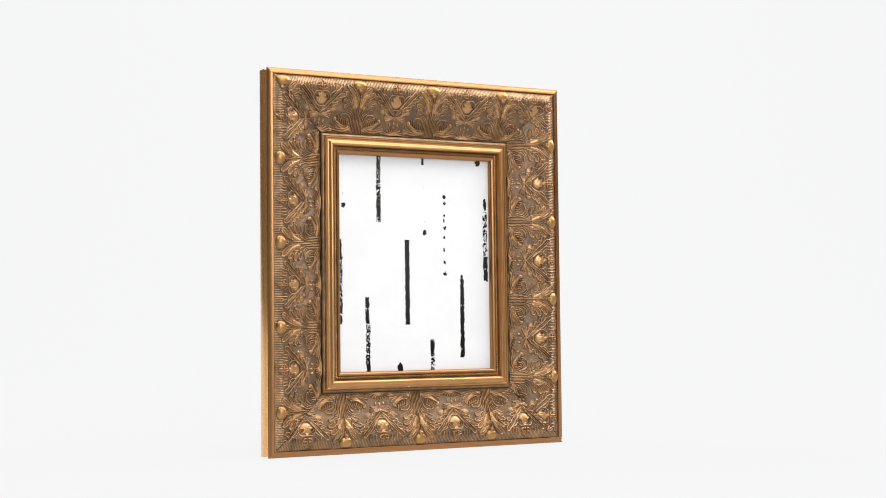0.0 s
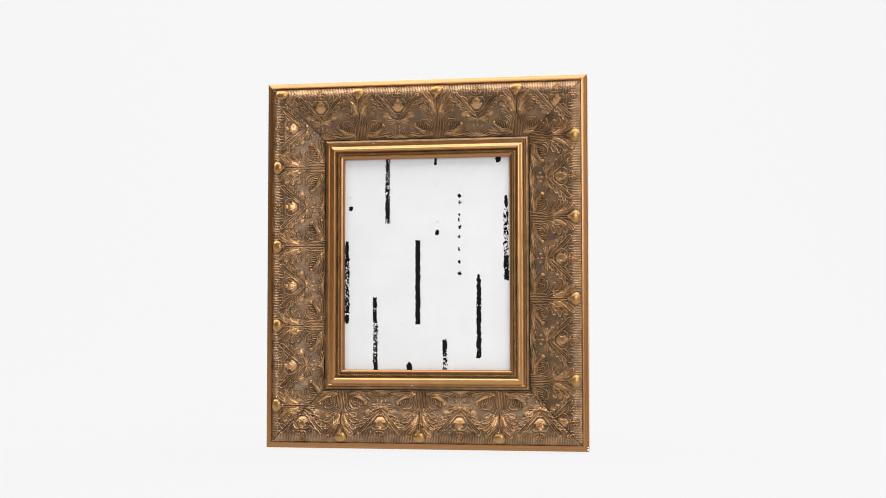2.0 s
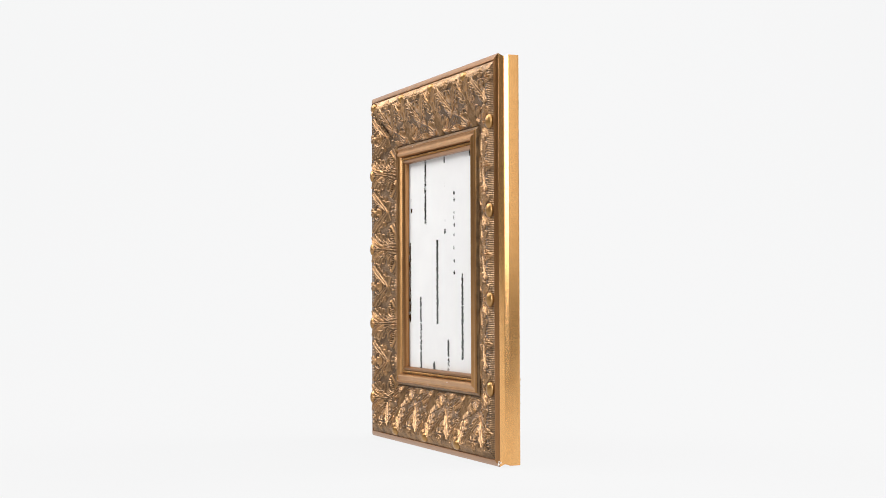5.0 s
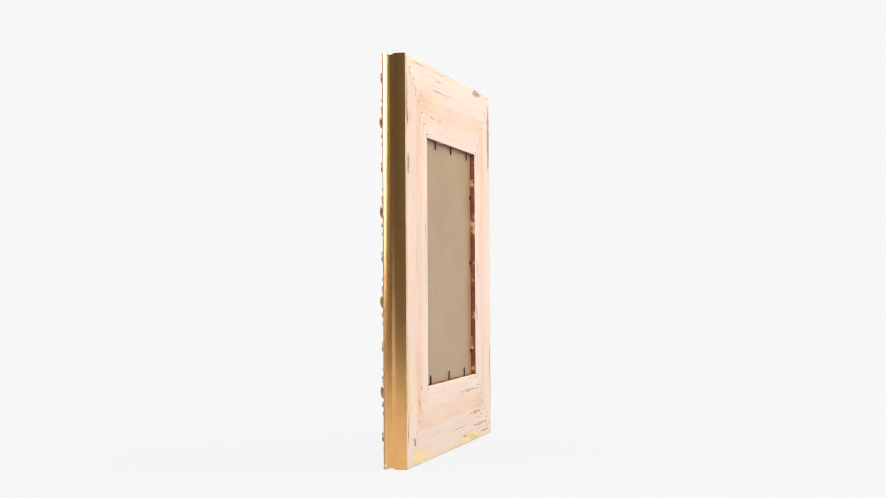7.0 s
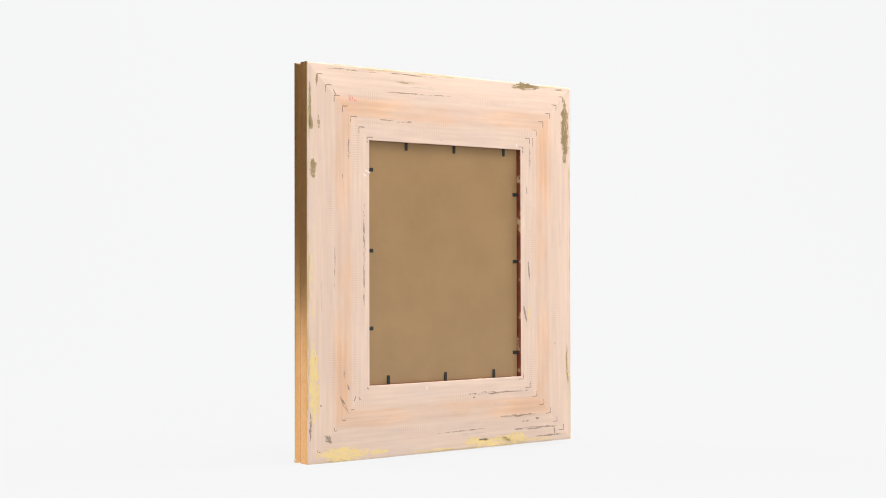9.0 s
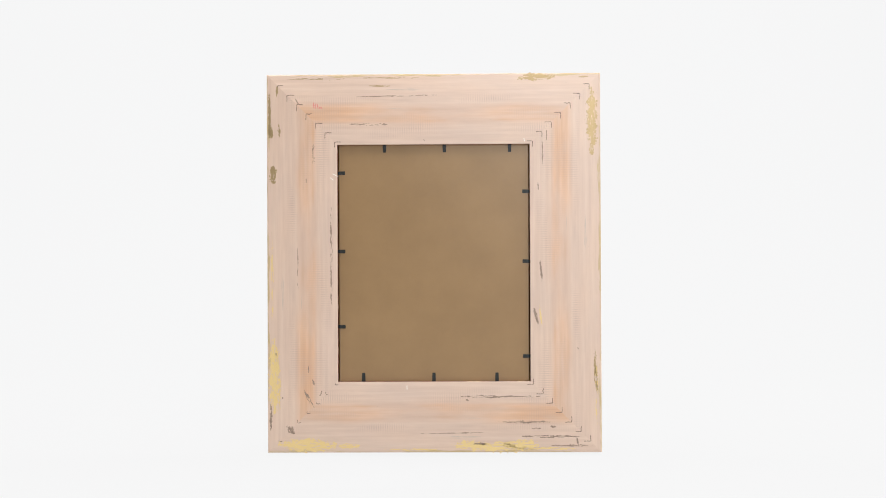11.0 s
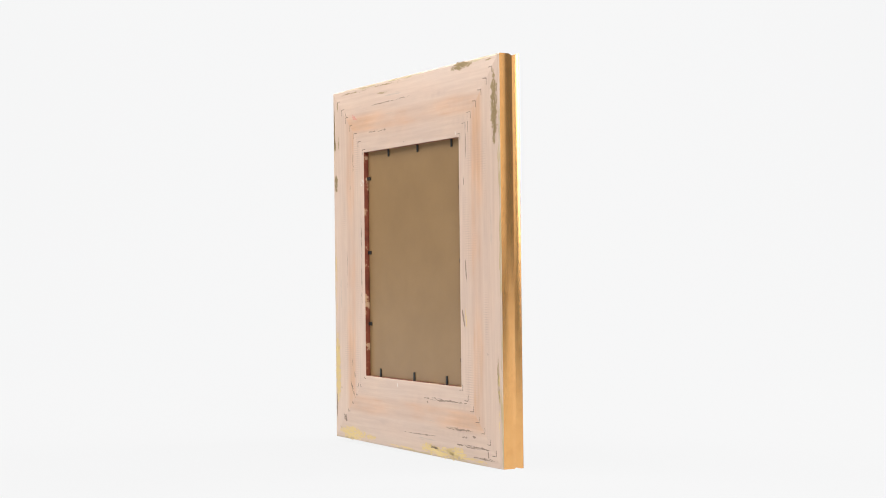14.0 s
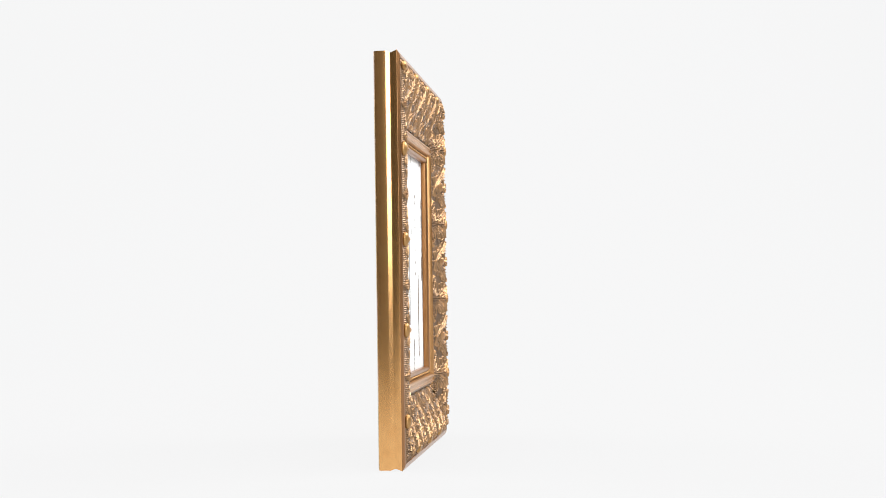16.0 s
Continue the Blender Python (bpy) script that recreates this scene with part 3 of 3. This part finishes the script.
CHANNEL = [(80.3, -7.9), (80.5, -8.7), (81.0, -9.2), (84.0, -9.2), (84.5, -8.5)]
SIGHT = [(84.5, -8.5), (84.7, -7.6), (85.2, -7.3), (86.2, -7.5), (87.6, -8.5), (88.3, -9.2), (88.5, -9.8), (88.5, -14.1), (80.0, -14.1)]
BODY = [(2.0, -23.0), (2.4, -12.0), (3.4, -8.0), (4.0, -1.0), (9.0, -2.0), (17.0, 0.5), (28.0, -1.0), (45.0, -6.8), (60.0, -12.0), (64.0, -13.4), (76.0, -13.8), (78.2, -17.0),
        (78.2, -23.0)]
BACK = [(78.4, -14.2), (78.4, -23.5), (78.0, -23.9), (77.0, -24.0), (2.6, -24.0), (1.9, -23.9), (1.2, -23.6), (0.75, -22.9)]


def bead_mesh(length):
    run = length - 2 * 0.0825
    n = int(run / 0.00245)
    verts, faces = [], []
    for k in range(n):
        u = -run / 2 + (k + 0.5) * run / n
        o = len(verts)
        for la, (r, z) in enumerate(((1.0, 0.0), (0.8, 0.62), (0.4, 0.92))):
            for a in range(8):
                t = a * math.pi / 4
                verts.append((u + 0.00112 * r * math.cos(t), 0.0825 + 0.0014 * r * math.sin(t), -0.0090 + 0.0016 * z))
        verts.append((u, 0.0825, -0.0074))
        for la in range(2):
            for a in range(8):
                faces.append((o + la * 8 + a, o + la * 8 + (a + 1) % 8, o + la * 8 + 8 + (a + 1) % 8, o + la * 8 + 8 + a))
        for a in range(8):
            faces.append((o + 16 + a, o + 16 + (a + 1) % 8, o + 24))
    return verts, faces


def boss_mesh():
    """The egg-shaped boss."""
    bm = bmesh.new()
    egg = bmesh.ops.create_uvsphere(bm, u_segments=24, v_segments=16, radius=1.0)["verts"]
    for v in egg:
        x, y, z = v.co
        v.co = Vector((x * 0.0076 * (1 - 0.08 * y), y * 0.0058, z * 0.0039))
    me = bpy.data.meshes.new("boss")
    bm.to_mesh(me)
    bm.free()
    me.materials.append(KNOB)
    me.polygons.foreach_set("use_smooth", [True] * len(me.polygons))
    return me


BOSS = boss_mesh()
# rail-local axes: x along the rail, y inward, z to the front; the frame's own: x across, y to the back, z up
RAILS = {
    "bottom": (Matrix(((1, 0, 0, 0), (0, 0, -1, 0), (0, 1, 0, 0), (0, 0, 0, 1))), WIDE, -5.5),
    "top": (Matrix(((-1, 0, 0, 0), (0, 0, -1, 0), (0, -1, 0, HIGH), (0, 0, 0, 1))), WIDE, -15.0),
    "port": (Matrix(((0, 1, 0, -WIDE / 2), (0, 0, -1, 0), (-1, 0, 0, HIGH / 2), (0, 0, 0, 1))), HIGH, -20.5),
    "starboard": (Matrix(((0, -1, 0, WIDE / 2), (0, 0, -1, 0), (1, 0, 0, HIGH / 2), (0, 0, 0, 1))), HIGH, 50.0),
}
rails = {}


def build_rail(key):
    m, length, phase = RAILS[key]
    verts, faces = mitred(BODY, length, closed=True)
    rail = child("rail", mesh_of("rail", verts, faces, SEAM, smooth=False), frame_thing, m,
                 "mitred frame rail with gilt front and pale primed back")
    rails[key] = rail
    verts, faces = mitred(OUTER, length)
    child("outer_edge", sharp_edges(mesh_of("outer_edge", verts, faces, SIDE)), rail, label="streaky gold painted outer edge with a groove")
    verts, faces = mitred(LIP_FACE, length)
    child("front_lip", sharp_edges(mesh_of("front_lip", verts, faces, LIP)), rail, label="aged brown-gold sloping front lip")
    verts, faces = mitred(INNER, length)
    child("inner_moulding", sharp_edges(mesh_of("inner_moulding", verts, faces, GOLD)), rail, label="burnished gold rounded inner moulding")
    verts, faces = mitred(STEP, length)
    child("inner_step", sharp_edges(mesh_of("inner_step", verts, faces, GROUND)), rail, label="dark antiqued brown step and groove")
    verts, faces = mitred(CHANNEL, length)
    child("bead_channel", sharp_edges(mesh_of("bead_channel", verts, faces, GROUND)), rail, label="dark antiqued bead channel")
    verts, faces = mitred(SIGHT, length)
    child("sight_edge", sharp_edges(mesh_of("sight_edge", verts, faces, LIP)), rail, label="smooth gold sight edge")
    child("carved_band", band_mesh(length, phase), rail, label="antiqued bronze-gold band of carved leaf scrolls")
    verts, faces = bead_mesh(length)
    tagged(child("beading", mesh_of("beading", verts, faces, KNOB), rail, label="strip of tiny gold beading"), kind="stuff")
    verts, faces = mitred(BACK[1:], length, steps=1)
    child("back_board", sharp_edges(mesh_of("back_board", [v for v in verts], faces, GESSO)), rail, label="pale pink primed wooden back with peach stripes")
    verts, faces = mitred(BACK[:2], length)
    child("rebate", mesh_of("rebate", verts, faces, BOLE), rail, label="red-brown painted rebate edge")
    k = math.ceil((-length * 500 - phase) / PERIOD)
    while phase + k * PERIOD < length * 500:
        u = phase + k * PERIOD
        if abs(u) < length * 500 - 11:
            child("boss", BOSS, rail, pose(u * 0.001, 0.0136, 0.0040, 8, 0, 0), "bright gold egg-shaped boss")
        k += 1


for key in RAILS:
    build_rail(key)

# print and backing
Z0, Z1 = 0.0795, 0.3395
sheet = part("print", slab(-0.1035, 0.1035, 0.0145, 0.0150, Z0, Z1), PAPER, frame_thing, "white paper print with dry black brush strokes")
backing = part("backing_board", slab(-0.1045, 0.1045, 0.0153, 0.0186, Z0 - 0.001, Z1 + 0.001, 0.0004), BOARD, frame_thing, "smooth brown fibreboard backing")

rng = random.Random(4)


def stroke(x, y0, y1, width, cover, fade=None, ink=INK, rag=0.0006):
    """A brush stroke on the print: x across, y0 top and y1 foot (mm from the sheet's datum), width in mm."""
    top, foot = 234.2 - y0, 234.2 - y1
    verts, faces = brushed_patch(rng, (top - foot) * 0.001, width * 0.001, cover, rag, fade=fade)
    m = Matrix(((1, 0, 0, x * 0.001), (0, 0, -1, 0.01445), (0, 1, 0, (top + foot) * 0.0005), (0, 0, 0, 1)))
    child("brush_stroke", mesh_of("brush_stroke", verts, faces, ink, smooth=False), sheet, m, "dry black brush stroke")


def px(a):
    return (a - 748.1) * 0.648


def py(b):
    return (b - 429) * 0.646


stroke(px(677.5), py(278), py(397), 5.6, 0.66, [(0, 0.8), (0.1, 1.15), (0.35, 1.1), (0.5, 0.85), (1, 0.9)])
stroke(px(732), py(426), py(576), 6.2, 1.2, rag=0.0004)
stroke(px(840.5), py(494), py(634), 5.8, 1.0, [(0, 1), (0.12, 0.7), (0.2, 1.2), (0.62, 1.2), (0.66, 0.55), (0.72, 1.2), (1, 1.2)])
stroke(px(840), py(486), py(496), 4.2, 0.9)
stroke(px(889), py(349), py(372), 5.2, 1.1)
stroke(px(888.5), py(372), py(455), 5.6, 0.58, [(0, 0.8), (0.5, 0.9), (1, 0.9)])
stroke(px(889.5), py(453), py(499), 6.2, 1.0, [(0, 1.2), (0.4, 1.2), (0.5, 0.55), (0.65, 0.8), (1, 1)])
stroke(px(604), py(426), py(460), 4.6, 1.1)
stroke(px(604), py(456), py(556), 6.0, 0.68, [(0, 1), (0.5, 0.85), (1, 0.95)])
stroke(px(604), py(555), py(574), 6.0, 1.2)
stroke(px(654.5), py(526), py(570), 5.2, 0.8, [(0, 0.8), (0.5, 0.9), (1, 1.1)])
stroke(px(655.5), py(568), py(660), 6.2, 0.66, [(0, 1.1), (0.18, 1.5), (0.3, 0.9), (1, 0.75)])
stroke(px(780), py(599), py(632), 5.4, 0.9, [(0, 0.75), (0.4, 1.1), (0.8, 0.8), (1, 0.6)])
stroke(px(780.5), py(632), py(660), 6.0, 0.48)
stroke(px(716.5), py(640), py(661), 7.4, 1.3, rag=0.0004)
stroke(px(763.5), py(278), py(294), 3.2, 1.0)
stroke(px(875), py(278), py(293), 6.0, 1.1)
stroke(px(610.5), py(363), py(373.5), 5.6, 1.1)
stroke(px(766.5), py(407), py(418), 5.0, 1.0)
stroke(px(806.5), py(345), py(353), 4.6, 0.95)
for cx, cy, size in ((806.5, 360, 4.5), (806.5, 382, 2.4), (805, 391, 2.6), (807, 404, 3.4), (806, 421, 3.0), (805, 443, 3.0), (806, 465, 3.2), (807, 485, 4.0)):
    stroke(px(cx), py(cy - 4), py(cy + 4), size, 0.75, rag=0.0009)
for cx, cy, size in ((611, 349, 3.4), (611, 284, 2.0), (767, 394, 3.2), (765, 332, 1.6), (702, 572, 0.8), (607, 432, 2.2)):
    stroke(px(cx), py(cy - 4), py(cy + 4), size, 0.4, ink=FAINT_INK, rag=0.0008)


# back: retaining tabs, corner seams, smears of gold paint, dirt
def tab_mesh():
    bm = slab(-0.0021, 0.0021, -0.0068, 0.0045, -0.0004, 0.0004, 0.0003)
    for v in bm.verts:
        if v.co.y < -0.005:
            v.co.x *= 0.82
    me = bpy.data.meshes.new("tab")
    bm.to_mesh(me)
    bm.free()
    me.materials.append(TAB)
    return me


TAB_MESH = tab_mesh()
TABS = [("top", .054), ("top", -.0121), ("top", -.0840), ("bottom", .078), ("bottom", .0004), ("bottom", -.0690),
        ("x+", .3085), ("x+", .222), ("x+", .139), ("x-", .2875), ("x-", .2105), ("x-", .106)]
for side, at in TABS:
    # the tab lies on the board, its foot in the rebate wall
    if side == "top":
        m = pose(at, 0.0192, 0.3378, 90, 0, 0)
    elif side == "bottom":
        m = pose(at, 0.0192, 0.0812, -90, 0, 0)
    else:
        s = 1 if side == "x+" else -1
        m = pose(s * 0.1022, 0.0192, at, 90, -90 * s, 0)
    child("tab", TAB_MESH, frame_thing, m, "black steel retaining tab")


def seam_marks(key):
    """Small L-shaped seams that step along the mitre at both ends of a board."""
    rail, length = rails[key], RAILS[key][1]
    verts, faces = [], []
    r = random.Random(len(key))

    def strip(x0, y0, x1, y1):
        o = len(verts)
        verts.extend([(x0, y0, -0.02405), (x1, y0, -0.02405), (x1, y1, -0.02405), (x0, y1, -0.02405)])
        faces.append((o, o + 3, o + 2, o + 1))

    for s in (-1, 1):
        for k in range(7):
            v = 0.0125 + 0.0104 * k
            u = s * (length / 2 - v - 0.0006)
            run = r.uniform(0.0055, 0.0075)
            if (key, s) in (("bottom", 1), ("starboard", -1)):
                run *= r.uniform(0.15, 0.6)
            for piece in range(3):
                a, b = u - s * run * piece / 3, u - s * run * (piece + r.uniform(0.8, 1.0)) / 3
                sag = r.uniform(-0.0002, 0.0002)
                strip(min(a, b), v + sag, max(a, b), v + sag + r.uniform(0.0005, 0.0009))
    tagged(child("seam", mesh_of("seam", verts, faces, SEAM, smooth=False), rail, label="thin dark stepped glue seams"), kind="stuff")


for key in RAILS:
    seam_marks(key)


def smear(name, x, z, length, width, cover, mat, turn=0.0, rag=0.0009, label=""):
    """A thin smear on the back face; x and z in mm in the frame's space, running along z, turned in the plane by degrees."""
    verts, faces = brushed_patch(rng, length * 0.001, width * 0.001, cover, rag, cell=0.00038, taper=True)
    if not faces:
        return
    m = pose(x * 0.001, 0.02408, z * 0.001) @ Matrix(((-1, 0, 0, 0), (0, 0, 1, 0), (0, 1, 0, 0), (0, 0, 0, 1))) @ pose(0, 0, 0, 0, 0, turn)
    child(name, mesh_of(name, verts, faces, mat, smooth=False), frame_thing, m, label)


for x, z, length, width, cover, turn in ((-174, 365, 78, 12, 0.66, 0), (-113, 413, 44, 8, 0.62, 92), (-165, 413, 12, 2.5, 0.50, 90), (180.5, 372, 52, 3.5, 0.62, 0), (179, 355, 16, 6, 0.72, 0),
                                         (177, 307, 20, 8, 0.68, 0), (170, 356, 15, 3.5, 0.66, 0), (172, 398, 13, 2.6, 0.7, 0), (130, 412, 70, 1.6, 0.45, 90),
                                         (60, 404, 26, 2.0, 0.5, 88), (-177, 90, 48, 4, 0.50, 3), (40, 413, 80, 1.4, 0.4, 90)):
    smear("paint_smear", x, z, length, width, cover, SMEAR_TAN, turn, label="dried tan gold paint smear")
for x, z, length, width, cover, turn in ((178, 190, 90, 3, 0.4, 0), (176, 85, 84, 12, 0.62, 0), (170, 60, 24, 3, 0.5, 0), (140, 9, 66, 14, 0.62, 90), (95, 8, 26, 6, 0.54, 92),
                                         (-60, 7, 84, 11, 0.62, 88), (-95, 9, 40, 12, 0.60, 90), (-178, 70, 80, 3, 0.42, 0), (-117, 150, 24, 2.6, 0.50, 6),
                                         (20, 4, 70, 2.2, 0.4, 90), (-130, 5, 60, 3, 0.45, 90)):
    smear("paint_smear", x, z, length, width, cover, SMEAR_YELLOW, turn, label="dried yellow gold paint smear")
for x, z, length, width, cover, turn in ((-60, 62, 62, 3, 0.48, 90), (-100, 34, 60, 3, 0.46, 90), (-125, 18, 70, 3, 0.50, 90), (158, 26, 12, 5, 0.62, 40), (180, 40, 30, 3, 0.57, 0),
                                         (-118, 200, 24, 2, 0.52, 5), (113, 215, 120, 2.2, 0.42, 0), (-120, 330, 28, 1.4, 0.48, 0), (132, 330, 26, 3, 0.48, 0), (138, 60, 24, 3, 0.52, 30),
                                         (40, 393, 90, 1.2, 0.47, 91), (70, 362, 46, 2.4, 0.42, 90), (-112, 150, 20, 3.5, 0.67, 14), (150, 200, 60, 1.2, 0.42, 0),
                                         (133, 78, 7, 2.2, 0.7, 20), (125, 66, 6, 1.8, 0.7, -25), (138.5, 92, 9, 1.4, 0.7, 5), (167, 61, 3, 1.6, 0.9, 0), (174, 109, 4, 1.6, 0.9, 0),
                                         (-157, 13, 9, 2.0, 0.75, 10), (-130, 29, 7, 2.4, 0.8, 85), (-112, 27, 11, 1.8, 0.65, 92), (-50, 10, 16, 3.0, 0.55, 90), (-36, 58, 4, 1.8, 0.8, 60),
                                         (-158, 115, 3, 1.2, 0.9, 0), (-115, 293, 10, 1.1, 0.85, 4), (-124.6, 348, 13, 1.1, 0.8, 0), (-98, 62, 40, 1.6, 0.5, 90), (-20, 22, 70, 1.3, 0.45, 91),
                                         (-150, 8, 50, 2.2, 0.5, 90), (10, 344, 3, 1.4, 0.9, 40), (140, 300, 5, 1.2, 0.8, 0), (150, 388, 8, 1.2, 0.7, 30)):
    smear("scuff", x, z, length, width, cover, SCUFF, turn, label="grey dirt scuff")
for x, z, length, turn in ((131.5, 383, 7, 4), (129.5, 382.5, 6.5, -8), (127.2, 382, 6, 12), (125, 380.5, 4, -20), (123, 380, 3.5, 25)):
    smear("pencil_mark", x, z, length, 1.3, 1.3, PENCIL, turn, 0.0001, "red pencil mark")


for x, z, length, turn in ((108, 306, 9, 62), (112, 302, 6, 55), (-100, 344, 5, 10), (30, 72, 6, 2)):
    smear("scratch", x, z, length, 0.9, 0.9, CHIP, turn, 0.0002, "thin pale scratch")


def chips():
    r = random.Random(11)
    bm = bmesh.new()
    for k in range(7):
        made = bmesh.ops.create_icosphere(bm, subdivisions=1, radius=r.uniform(0.0006, 0.0014))["verts"]
        o = Vector((WIDE / 2 - 0.0016 + r.uniform(-0.002, 0.001), r.uniform(-0.0008, 0.0016), 0.0026 + r.uniform(-0.001, 0.003)))
        for v in made:
            v.co = v.co * r.uniform(0.6, 1.1) + o
    part("chipped_corner", bm, CHIP, frame_thing, "chipped white plaster at a lower corner")


chips()


def nick(x, z, y):
    """A speck of bare plaster where the gilding is knocked off the inner moulding."""
    bm = bmesh.new()
    for v in bmesh.ops.create_icosphere(bm, subdivisions=1, radius=0.0007)["verts"]:
        v.co = Vector((v.co.x * 1.4 + x, v.co.y * 0.5 + y, v.co.z * 0.8 + z))
    part("nick", bm, CHIP, frame_thing, "tiny white nick in the gilding")


nick(-0.0150, 0.0709, 0.0044)
nick(-0.0605, HIGH - 0.0709, 0.0044)
nick(0.0420, 0.0771, 0.0034)


def motions():
    walk(frame_thing, [(t, pose(0, 0, 0, 0, 0, TURN_START - TURN_RATE * t + ahead) @ pose(-0.0064, 0.0028, 0.0, lean, roll, 0)) for t, ahead, lean, roll in WAVER])


motions()
